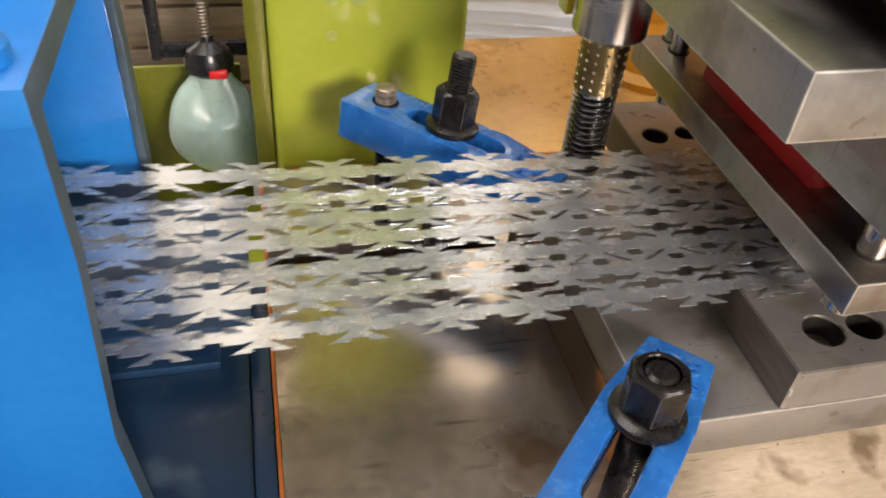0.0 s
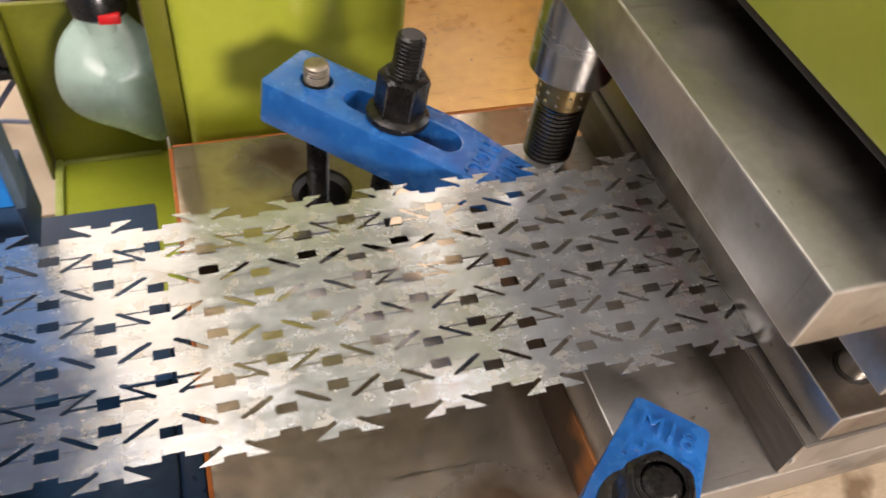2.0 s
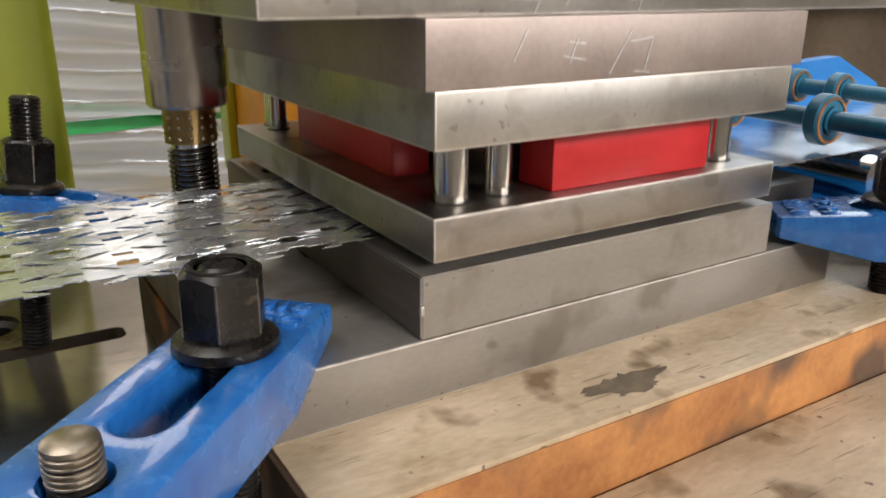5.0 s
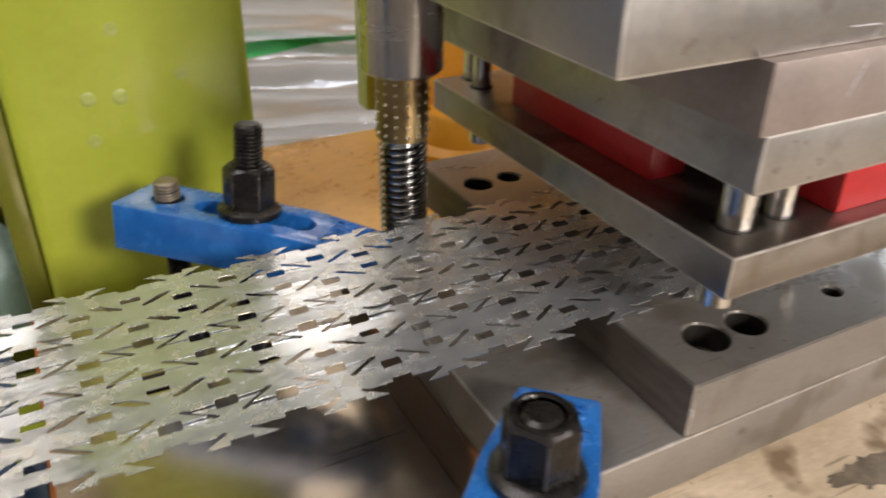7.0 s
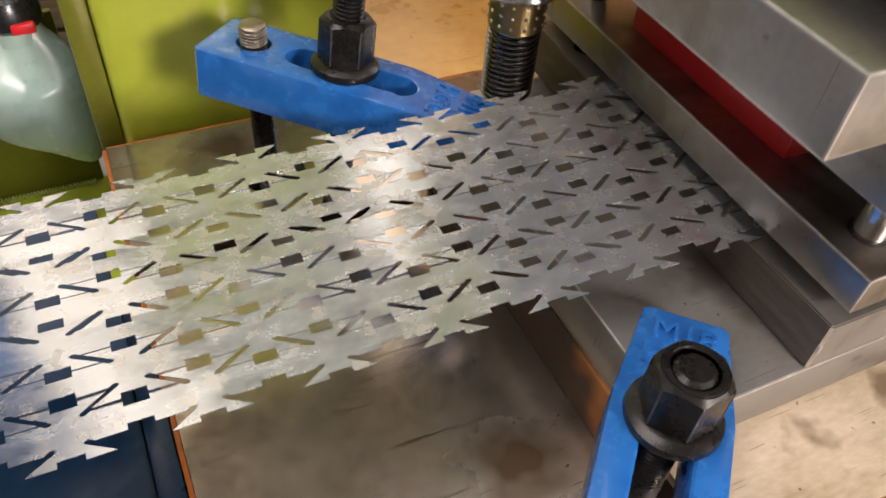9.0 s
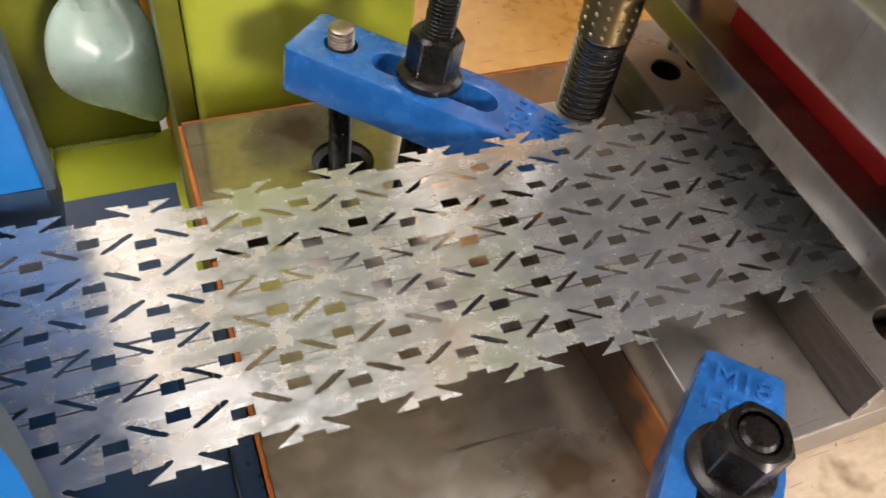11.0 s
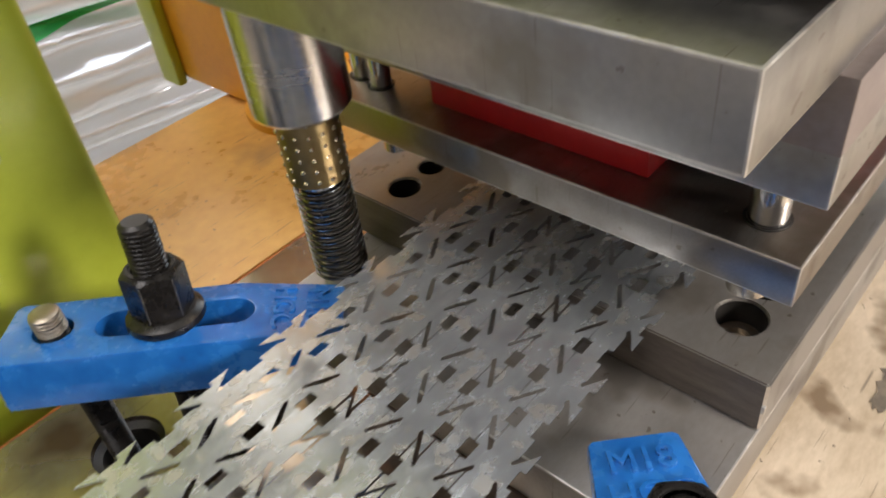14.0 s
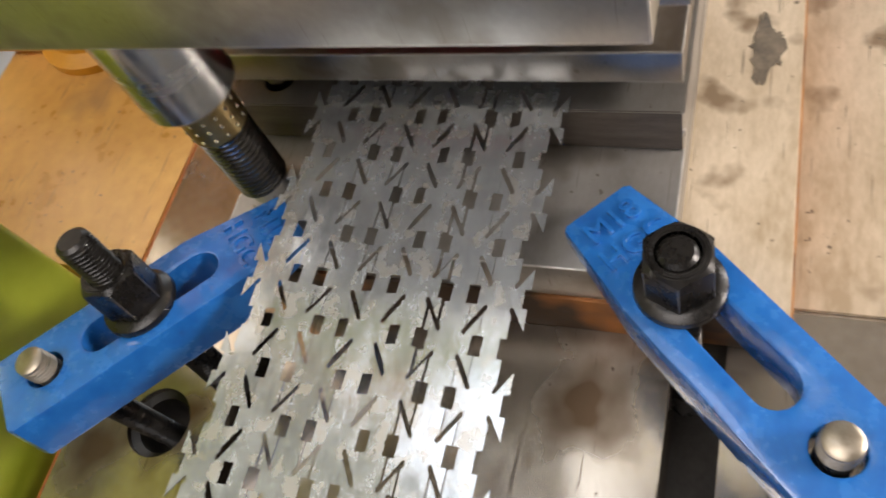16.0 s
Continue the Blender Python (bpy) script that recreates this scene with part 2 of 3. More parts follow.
# near-black steel that colours in the shade of bores, slots and gaps
RECESS_SHADE = surface("shaded_recess_steel", (0.02, 0.017, 0.014), (0.05, 0.045, 0.04), (0.35, 0.6), 0.4, 40, 300, 0.1)
STAIN = surface("oil_soaked_stain", (0.10, 0.078, 0.052), (0.24, 0.185, 0.125), (0.35, 0.55), 0.1, 90, 300, 0.1)
TEAL = surface("dark_teal_paint", (0.012, 0.09, 0.16), (0.02, 0.15, 0.25), (0.25, 0.4), 0.0, 20, 200, 0.1)
PALE_BOARD = surface("pale_board", (0.52, 0.40, 0.27), (0.66, 0.53, 0.38), (0.5, 0.7), 0.0, 4, 60, 0.1)
TIMBER = surface("weathered_timber", (0.16, 0.12, 0.08), (0.30, 0.24, 0.17), (0.6, 0.8), 0.0, 12, 120, 0.3, (1, 8, 8))
BROWN_PANEL = surface("brown_panel", (0.12, 0.09, 0.06), (0.22, 0.17, 0.12), (0.5, 0.7), 0.0, 3, 60, 0.1)
CHALK = surface("white_chalk", (0.34, 0.33, 0.33), (0.72, 0.72, 0.74), (0.8, 0.95), 0.0, 500, 900, 0.2)
GREY_CABLE = surface("grey_cable", (0.10, 0.13, 0.22), (0.16, 0.2, 0.32), (0.4, 0.5))


# ---- mesh helpers (millimetres) ----
def finish(name, bm, mat, smooth=35):
    for v in bm.verts:
        v.co *= MM
    bmesh.ops.recalc_face_normals(bm, faces=bm.faces[:])
    mesh = bpy.data.meshes.new(name)
    bm.to_mesh(mesh)
    bm.free()
    mesh.materials.append(mat)
    if smooth:
        mesh.shade_smooth()
        mesh.set_sharp_from_angle(angle=radians(smooth))
    return mesh


def part(name, bm, mat, parent=None, label="", at=None, smooth=35, edge=None):
    """One mesh object under a thing or a part; its pose in the parent's space, in millimetres."""
    ob = new(name, finish(name, bm, mat, smooth))
    ob.parent = parent
    if edge:
        # bare metal on the worn, bevelled edges
        ob.data.materials.append(edge)
        for face in ob.data.polygons:
            if max(abs(c) for c in face.normal) < 0.97:
                face.material_index = 1
    if at is not None:
        ob.matrix_local = at
    if label:
        ob["label"] = label
    return ob


def thing(name, m=None):
    ob = new(name)
    ob.empty_display_size = 0.01
    if m is not None:
        ob.matrix_basis = m
    return ob


def mmpose(x, y, z, rx=0, ry=0, rz=0):
    return pose(x * MM, y * MM, z * MM, rx, ry, rz)


def box(x0, x1, y0, y1, z0, z1, bevel=0.8, segments=2):
    bm = bmesh.new()
    bmesh.ops.create_cube(bm, size=1)
    for v in bm.verts:
        v.co = Vector(((x0 + x1) / 2 + v.co.x * (x1 - x0), (y0 + y1) / 2 + v.co.y * (y1 - y0), (z0 + z1) / 2 + v.co.z * (z1 - z0)))
    if bevel:
        bmesh.ops.bevel(bm, geom=bm.edges[:], offset=bevel, segments=segments, affect="EDGES", profile=0.6)
    return bm


def lathe(profile, n=32, caps=True):
    """Radius and height pairs turned round the z axis."""
    bm = bmesh.new()
    rings = [[bm.verts.new((r * math.cos(2 * math.pi * k / n), r * math.sin(2 * math.pi * k / n), z)) for k in range(n)] for r, z in profile]
    for a, b in zip(rings, rings[1:]):
        for k in range(n):
            bm.faces.new((a[k], a[(k + 1) % n], b[(k + 1) % n], b[k]))
    if caps:
        bm.faces.new(rings[0][::-1])
        bm.faces.new(rings[-1])
    return bm


def merge(bm, other, m=None):
    if m is not None:
        bmesh.ops.transform(other, matrix=m, verts=other.verts[:])
    tmp = bpy.data.meshes.new("merge")
    other.to_mesh(tmp)
    other.free()
    bm.from_mesh(tmp)
    bpy.data.meshes.remove(tmp)
    return bm



def fill(loops):
    """A flat face at z = 0 with holes, from closed outlines of (x, y); what lies within an odd number of outlines is solid."""
    pts, edges = [], []
    for loop in loops:
        first, n = len(pts), len(loop)
        pts += [Vector(p) for p in loop]
        edges += [(first + k, first + (k + 1) % n) for k in range(n)]
    out, _, faces, *_ = delaunay_2d_cdt(pts, edges, [], 0, 1e-5)
    sides = [(*loop[k], *loop[(k + 1) % len(loop)]) for loop in loops for k in range(len(loop))]
    x0, y0, x1, y1 = np.array(sides).T
    bm = bmesh.new()
    verts = [bm.verts.new((p.x, p.y, 0)) for p in out]
    for f in faces:
        cx, cy = sum(out[i].x for i in f) / 3, sum(out[i].y for i in f) / 3
        crosses = (y0 > cy) != (y1 > cy)
        at = x0 + (cy - y0) * (x1 - x0) / np.where(y1 == y0, 1.0, y1 - y0)
        if np.count_nonzero(crosses & (at > cx)) % 2:
            bm.faces.new([verts[i] for i in f])
    for v in [v for v in bm.verts if not v.link_faces]:
        bm.verts.remove(v)
    return bm


def slab(loops, z0, z1):
    """A plate with holes through it."""
    bm = fill(loops)
    for v in bm.verts:
        v.co.z = z1
    made = bmesh.ops.extrude_face_region(bm, geom=bm.faces[:])
    for v in made["geom"]:
        if isinstance(v, bmesh.types.BMVert):
            v.co.z = z0
    return bm


def circle(x, y, r, n=28):
    return [(x + r * math.cos(2 * math.pi * k / n), y + r * math.sin(2 * math.pi * k / n)) for k in range(n)]


def stadium(x, y, r, half, n=10):
    pts = []
    for side, start in ((1, -90), (-1, 90)):
        for k in range(n + 1):
            a = radians(start + 180 * k / n)
            pts.append((x + side * half + r * math.cos(a), y + r * math.sin(a)))
    return pts



def helix(radius, wire, z0, z1, turns, n=14, sides=6, cut=1.0):
    bm = bmesh.new()
    steps = int(turns * n)
    rings = []
    for k in range(steps + 1):
        a = 2 * math.pi * k / n
        z = z0 + (z1 - z0) * k / steps
        out, up = Vector((math.cos(a), math.sin(a), 0)), Vector((0, 0, 1))
        centre = out * radius + up * z
        rings.append([bm.verts.new(centre + wire * (out * math.cos(2 * math.pi * s / sides) + up * math.sin(2 * math.pi * s / sides))) for s in range(sides)])
    for a, b in zip(rings, rings[1:]):
        for s in range(sides):
            bm.faces.new((a[s], a[(s + 1) % sides], b[(s + 1) % sides], b[s]))
    bm.faces.new(rings[0][::-1])
    bm.faces.new(rings[-1])
    return bm


def threaded(radius, z0, z1, pitch, n=20):
    """A rod with a rolled thread: rings in and out along the rod, chamfered at the top."""
    profile = [(radius * 0.9, z0)]
    z = z0 + pitch * 0.3
    while z < z1 - pitch * 1.6:
        profile += [(radius, z), (radius * 0.985, z + pitch * 0.25), (radius * 0.885, z + pitch * 0.5), (radius * 0.905, z + pitch * 0.75)]
        z += pitch
    profile += [(radius * 0.97, z1 - pitch * 1.2), (radius * 0.94, z1 - pitch * 0.6), (radius * 0.72, z1), ]
    return lathe(profile, n)


# ---- setting ----
def structure(name, bm, mat, label, category, smooth=35):
    return tagged(part(name, bm, mat, smooth=smooth), label, category, kind="structure")


def hall():
    structure("floor", box(-4000, 4500, -3500, 5000, -1000, -900, 0), CONCRETE, "grey concrete workshop floor with oil stains", "floor")
    structure("ceiling", box(-4000, 4500, -3500, 5000, 3600, 3700, 0), CEILING_SHEET, "grey sheet metal workshop roof", "ceiling")
    # long walls with window bands, open to the daylight
    def walled(name, flip, y):
        bm = box(-4000, 4500, y, y + 120, -900, 500, 0)
        merge(bm, box(-4000, 4500, y, y + 120, 2900, 3600, 0))
        for k in range(6):
            x = -4000 + 1650 * k
            merge(bm, box(x, x + 250, y, y + 120, 500, 2900, 0))
        structure(name, bm, CREAM_WALL, "cream painted workshop wall with a band of windows", "wall")
    walled("wall_north", 1, 5000)
    walled("wall_south", -1, -3620)
    structure("wall_east", box(4500, 4620, -3620, 5120, -900, 3600, 0), CREAM_WALL, "cream painted end wall of the workshop", "wall")
    structure("wall_west", box(-4120, -4000, -3620, 5120, -900, 3600, 0), CREAM_WALL, "cream painted end wall of the workshop", "wall")


def press_table():
    """The lower table with a round bolt hole and two clamping slots, and the tan riser plate on it."""
    outline = [(-269, -420), (900, -420), (900, 362), (-269, 362), (-269, 256), (-92, 256), (-88, 252), (-88, 240), (-92, 236), (-269, 236), (-269, -1), (-62, -1), (-58, -5), (-58, -24), (-62, -28), (-269, -28)]
    table = tagged(thing("press_table"), "thick worn steel press table with clamping slots and a bolt hole", "press table")
    part("table_plate", slab([outline, circle(-169, 299, 22)], -110, -40), TABLE_STEEL, table)
    part("edge_left", box(-272, -269.2, 256.5, 362, -108, -41, 0.5), EDGE_RUST, table, "rusty orange table edge")
    part("edge_front", box(-272, -269.2, -0.5, 235.5, -108, -41, 0.5), EDGE_RUST, table, "rusty orange table edge")
    part("edge_back", box(-269, 900, 362.2, 365, -108, -40.8, 0.5), EDGE_RUST, table, "rusty orange table edge")
    # slot floor and hole lining are dark to stand for their shade
    part("slot_floor", box(-269, -50, -34, 264, -150, -112, 0.5), RECESS_SHADE, table, "slot bottom coloured as in shade")
    part("hole_wall", lathe([(21.9, -112), (21.9, -44), (17.5, -47), (17.5, -112), (21.9, -112)], 28, False), RECESS_SHADE, table, "bore wall coloured as in shade", mmpose(-169, 299, 0))
    riser = tagged(thing("riser_plate"), "tan oily riser plate with rusty orange edges on the press table", "steel plate")
    part("plate", box(-72, 640, -55, 252, -39.8, 0, 1.2), TAN_PLATE, riser)
    part("front_edge", box(-72.5, 640, -56.2, -55.1, -39.6, -2.4, 0.4), RUST, riser, "flaking orange rust on the edge")
    part("left_edge", box(-74.5, -72.1, -55, 252, -39.6, -1.2, 0.5), RUST_DARK, riser, "flaking orange rust on the edge")
    tagged(part("apron_plate", box(-50, 700, -419, -58, -39.8, -36.5, 0.8), TAN_PLATE), "tan oily apron plate in front of the riser", "steel plate")
    # oil stain on the riser, thin film with an uneven outline
    random.seed(5)
    blot = [(95 + (18 + 8 * random.random()) * math.cos(a) * (1.0 + 0.35 * math.sin(3 * a)), -36 + (7.0 + 4 * random.random()) * math.sin(a)) for a in [2 * math.pi * k / 40 for k in range(40)]]
    tagged(part("oil_stain", slab([blot], 0.05, 0.35), STAIN), "dark oil stain on the tan riser plate", "stain")


hall()
press_table()


# ---- the lower die ----
def lower_die():
    die = tagged(thing("lower_die"), "ground steel lower die bolted on the riser plate", "die")
    part("base_plate", box(-73, 306, 0, 250, 0.2, 31, 1.0), BASE_STEEL, die, "ground steel base plate", edge=WORN_EDGE)
    holes = [(31.5, 27, 11.6), (58, 27, 10.4), (122, 28, 5.2), (188, 29, 9.2), (216, 30, 11.6), (20, 230, 9.8), (45, 231, 8.0), (122, 252, 5.0), (190, 252, 8.0), (216, 252, 8.5)]
    bm = slab([[(0, 1.2), (1.2, 0), (238.8, 0), (240, 1.2), (240, 278.8), (238.8, 280), (1.2, 280), (0, 278.8)]] + [circle(x, y, r) for x, y, r in holes], 31.4, 61.5)
    rim = [e for e in bm.edges if len(e.link_faces) == 2 and e.calc_face_angle(0) > 0.7]
    bmesh.ops.bevel(bm, geom=rim, offset=0.75, segments=2, affect="EDGES")
    block = part("die_block", bm, BASE_STEEL, die, "ground steel die block with a chipped corner", edge=WORN_EDGE)
    # the left face gets its shade as a darker colour
    block.data.materials.append(SHADED_STEEL)
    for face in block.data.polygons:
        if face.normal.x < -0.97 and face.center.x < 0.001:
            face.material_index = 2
    part("chip", box(-0.6, 1.6, -0.6, 1.4, 43, 48, 0.9), WORN_EDGE, block, "bright chipped spot on the corner", mmpose(0, 0, 0))
    for x, y, r in holes:
        # dark lining puts shade into the bore
        part("bore", lathe([(r - 0.06, 31.5), (r - 0.06, 60.2)], 28, False), RECESS_SHADE, block, "bore wall coloured as in shade", mmpose(x, y, 0))
        part("screw", lathe([(r - 0.3, 38.0), (r - 0.3, 44.0), (r - 1.2, 45.0), (r * 0.52, 45.0), (r * 0.52, 41.5), (0.2, 41.5)], 24), WORN_STEEL if r > 11 else RECESS_SHADE, block, "recessed screw head", mmpose(x, y, 3 if r > 11 else 0))


lower_die()


# ---- strap clamps ----
def strap_clamp(m, stud_foot, letters):
    """A cast strap clamp along +x from its heel; the tip rests on the die base. Origin at the heel bolt, on the top surface."""
    clamp = thing("strap_clamp", m)
    # outline in plan: square heel, straight flanks, tapered blunt tip
    plan = [(-26, -22), (-23, -25), (92, -25), (146, -19.5), (148, -17), (148, 17), (146, 19.5), (92, 25), (-23, 25), (-26, 22)]
    slot = stadium(62, 0, 10.2, 30)
    bm = slab([plan, slot, circle(0, 0, 10.0, 20)], -30, 0)
    for v in bm.verts:
        if v.co.x > 90:
            f = (v.co.x - 90) / 58
            v.co.z += -5.0 * f if v.co.z > -15 else 12 * f
    rim = [e for e in bm.edges if e.is_boundary or (len(e.link_faces) == 2 and e.calc_face_angle(0) > 0.7)]
    bmesh.ops.bevel(bm, geom=rim, offset=1.8, segments=2, affect="EDGES", profile=0.6)
    body = part("body", bm, BLUE_CAST, clamp, smooth=30)
    for text, x, y, size in letters:
        curve = bpy.data.curves.new("lettering", "FONT")
        curve.body, curve.size, curve.extrude, curve.align_x, curve.align_y = text, size * MM, 0.0012, "CENTER", "CENTER"
        curve.bevel_depth = 0.00025
        curve.materials.append(BLUE_CAST)
        raw = new("lettering", curve)
        mesh = bpy.data.meshes.new_from_object(raw)
        bpy.data.objects.remove(raw)
        ob = new("lettering", mesh)
        ob.parent = body
        ob.matrix_local = mmpose(x, y, -5.0 * (x - 90) / 58 + 0.2, 0, 4.9, 0) @ pose(0, 0, 0, 0, 0, -90)
        ob["label"] = "raised cast letters"
    upright = m.to_quaternion().inverted() @ Euler((0, 0, m.to_euler().z)).to_quaternion()
    pin = part("heel_bolt", threaded(7.8, stud_foot, 8, 2.0), BLACK_OXIDE, clamp, "black threaded heel bolt", upright.to_matrix().to_4x4())
    part("bolt_end", threaded(8.1, 0.3, 13.0, 2.0, 24), WORN_STEEL, pin, "bare worn bolt end")
    return clamp


def flange_nut(clamp, x, stud_top, stud_foot):
    nut = part("flange_nut", lathe([(19.5, 0.2), (20.0, 1.2), (19.6, 4.2), (16.6, 6.2), (15.0, 6.6)], 36), BLACK_OXIDE, clamp, "black oxide flange nut", mmpose(x, 0, 0))
    # hexagon whose top corners are turned off by a cone, so that each face ends in an arc
    hexa, flat, count = bmesh.new(), 13.9, 48
    rings = [[], [], [], []]
    for k in range(count):
        a = 2 * math.pi * k / count
        lean = (a + radians(30)) % radians(60) - radians(30)
        r = flat / math.cos(lean)
        r = min(r, 15.85)
        turn = a + radians(50)
        for ring, (radius, z) in zip(rings, ((r, 5.5), (r, 30.6 - 0.62 * (r - flat)), (13.0, 31.8), (9.5, 31.9))):
            ring.append(hexa.verts.new((radius * math.cos(turn), radius * math.sin(turn), z)))
    for low, high in zip(rings, rings[1:]):
        for k in range(count):
            hexa.faces.new((low[k], low[(k + 1) % count], high[(k + 1) % count], high[k]))
    part("hexagon", hexa, BLACK_OXIDE, nut, smooth=22)
    part("collar", lathe([(12.4, 31.7), (12.2, 32.5), (10.6, 32.5), (9.9, 31.4)], 32, False), BLACK_OXIDE, nut, "worn rim")
    for k in range(6):
        part("worn_corner", box(15.6, 16.0, -0.5, 0.5, 7.5, 29.0, 0.2, 1), NUT_EDGE, nut, "rubbed corner of the hexagon", mmpose(0, 0, 0, 0, 0, 60 * k + 80))
    part("stud", threaded(9.0, stud_foot, stud_top, 2.5), BLACK_OXIDE, clamp, "black threaded stud", mmpose(x, 0, 0))


def clamps():
    letters = [("M18", 134, 0, 16), ("HGC", 117, 0, 16)]
    front = strap_clamp(mmpose(-149, -69, 55.5, 0, 0.9, 45.8), -150, letters)
    flange_nut(front, 87, 32.6, -150)
    tagged(front, "blue cast strap clamp with raised letters and black flange nut", "clamp", "strap clamps")
    back = strap_clamp(mmpose(-172, 297, 62.5, -6.5, 2.2, -43.5), -150, letters)
    flange_nut(back, 58, 58, -100)
    tagged(back, "blue cast strap clamp with a tall black stud behind the strip", "clamp", "strap clamps")
    side = strap_clamp(mmpose(376, -80, 57, 0, 1.0, 138), -95, letters)
    flange_nut(side, 76, 40, -95)
    tagged(side, "blue cast strap clamp on the entry side of the die", "clamp", "strap clamps")


clamps()


# ---- the upper die, which rides up and down ----
STROKE, PERIOD, SHUT = 41.0, 0.771, 0.442


def lift(t):
    """How far the upper die stands above its lowest point."""
    return STROKE * (1 - math.cos(2 * math.pi * (t - SHUT) / PERIOD)) / 2


def upper_die():
    die = tagged(thing("upper_die"), "steel upper die with red pads under the green ram", "die")
    part("upper_shoe", box(-65, 330, 2, 290, 167.2, 198.5, 1.0), SHOE_STEEL, die, "milled steel upper shoe", edge=WORN_EDGE)
    backing = part("backing_plate", box(0, 240, -4, 276, 138.7, 167, 0.8), BACKING_STEEL, die, "brownish backing plate with chalk marks")
    part("punch_holder", box(5, 234, -3, 274, 113.7, 138.5, 0.9), SHOE_STEEL, die, "ground steel punch holder", edge=WORN_EDGE)
    part("stripper_plate", box(7, 236, 1, 272, 63.2, 83.5, 0.9), GROUND_STEEL, die, "ground steel stripper plate", edge=WORN_EDGE)
    for x0, x1, y0, y1 in ((80, 190, 11, 38), (27, 50, 77, 205), (80, 190, 235, 262), (190, 220, 77, 205)):
        part("red_pad", box(x0, x1, y0, y1, 83.7, 113.5, 1.2), RED_PAD, die, "red polyurethane spring pad")
    for x, y, r in ((30, 24, 8.2), (57, 24, 6.6), (211, 23, 7.5), (192, 27, 5.5), (33, 262, 7.5), (211, 252, 7.5), (28, 244, 6)):
        pin = part("guide_pin", lathe([(r, 78), (r, 116)], 28), POLISHED, die, "polished guide pin", mmpose(x, y, 0))
        part("seat", lathe([(r + 1.6, 83.4), (r + 1.6, 83.9), (r + 0.2, 84.0)], 28, False), RECESS_SHADE, pin, "dark ring of the bore")
    for x, y, r, drop in ((32, 27.5, 9.2, 22), (112, 46, 2.4, 38), (219, 66, 2.6, 38), (215, 30, 9.8, 22), (20, 230, 7.5, 12), (216, 252, 6.5, 9)):
        part("pilot_pin", lathe([(r * 0.85, 63.4 - drop), (r, 64.4 - drop), (r, 70)], 24), POLISHED, die, "polished pilot pin", mmpose(x, y, 0))
    bush = part("guide_bush", lathe([(16.6, 107), (23.5, 106.2), (25, 108), (25, 167.1)], 48), BUSH_STEEL, die, "turned steel guide bush", mmpose(-35, 232, 0))
    part("shank", box(40, 220, 60, 230, 198.6, 222, 1.5), RECESS_SHADE, die, "dark clamping block under the ram")
    # plate added under the ram, coloured near-black as if unlit
    part("underside_shade", box(-35, 328, -57, 328, 218, 222, 1), RECESS_SHADE, die, "added dark plate, the unlit underside of the ram")
    ram = part("ram", box(-38, 330, -60, 330, 222.2, 424, 4), LIME, die, "lime green press ram")
    # chalk strokes on the backing plate
    strokes = [(1.85, 87, 186, 75, 171), (1.85, 123, 182, 119, 168), (1.85, 113, 173, 126, 174), (1.85, 43, 174, 61, 173.4), (1.85, 61, 173.4, 57.5, 168),
               (-4.15, 50, 162, 43, 149), (-4.15, 110, 160, 98, 141), (-4.15, 110, 155, 124, 156.5), (-4.15, 124, 156.5, 120, 142), (-4.15, 123, 140.5, 113, 141.5),
               (-4.15, 78, 158, 74, 147), (-4.15, 70, 150, 83, 148), (-4.15, 73, 156, 83, 155)]
    for y, x0, z0, x1, z1 in strokes:
        length = math.hypot(x1 - x0, z1 - z0)
        part("chalk_mark", box(-length / 2, length / 2, -0.15, 0.15, -0.3, 0.3, 0), CHALK, backing, "white chalk stroke", mmpose((x0 + x1) / 2, y, (z0 + z1) / 2, 0, -math.degrees(math.atan2(z1 - z0, x1 - x0)), 0))
    return die


UPPER_DIE = upper_die()


# ---- guide post with its ball cage and spring ----
RINGS = 13


def guide_post():
    post = tagged(thing("guide_post", mmpose(-35, 232, 31)), "polished guide post with brass ball cage and coil spring", "guide post")
    part("post", lathe([(12.6, 0.2), (12.6, 120), (11.8, 121)], 40), POLISHED, post, "polished steel post")
    cage = part("ball_cage", lathe([(13.2, 0), (16.2, 0), (16.2, 62), (13.2, 62), (13.2, 0)], 48, False), BRASS, post, "brass ball cage")
    balls = bmesh.new()
    for row in range(9):
        for k in range(14):
            a = 2 * math.pi * k / 14
            merge_at = Matrix.Translation((15.7 * math.cos(a), 15.7 * math.sin(a), 3.6 + 6.6 * row))
            bmesh.ops.create_icosphere(balls, subdivisions=1, radius=1.6, matrix=merge_at)
    tagged(part("ball_set", balls, BALL, cage, "rows of bearing balls", smooth=80), kind="stuff")
    rings = []
    wire = helix(14.6, 1.05, 0, 3.9, 1.0, 28, 8)
    first = None
    for k in range(RINGS):
        if first is None:
            first = part("spring_coil", wire, SPRING_STEEL, post, "coil of the dark steel spring")
            rings.append(first)
        else:
            ob = new("spring_coil", first.data)
            ob.parent = post
            ob["label"] = "coil of the dark steel spring"
            rings.append(ob)
    return post, cage, rings


POST, CAGE, COILS = guide_post()


# ---- the perforated strip ----
STEP, ROW = 24.5, 19.45
PITCH = 2 * STEP
EDGE_FRONT, EDGE_BACK = 58.3, 58.3 + 7 * ROW


# how far the slit stands open along each cut, front to back
SLIT = (0.1, 0.16, 0.34, 0.12, 0.30, 0.1, 0.18, 0.1)


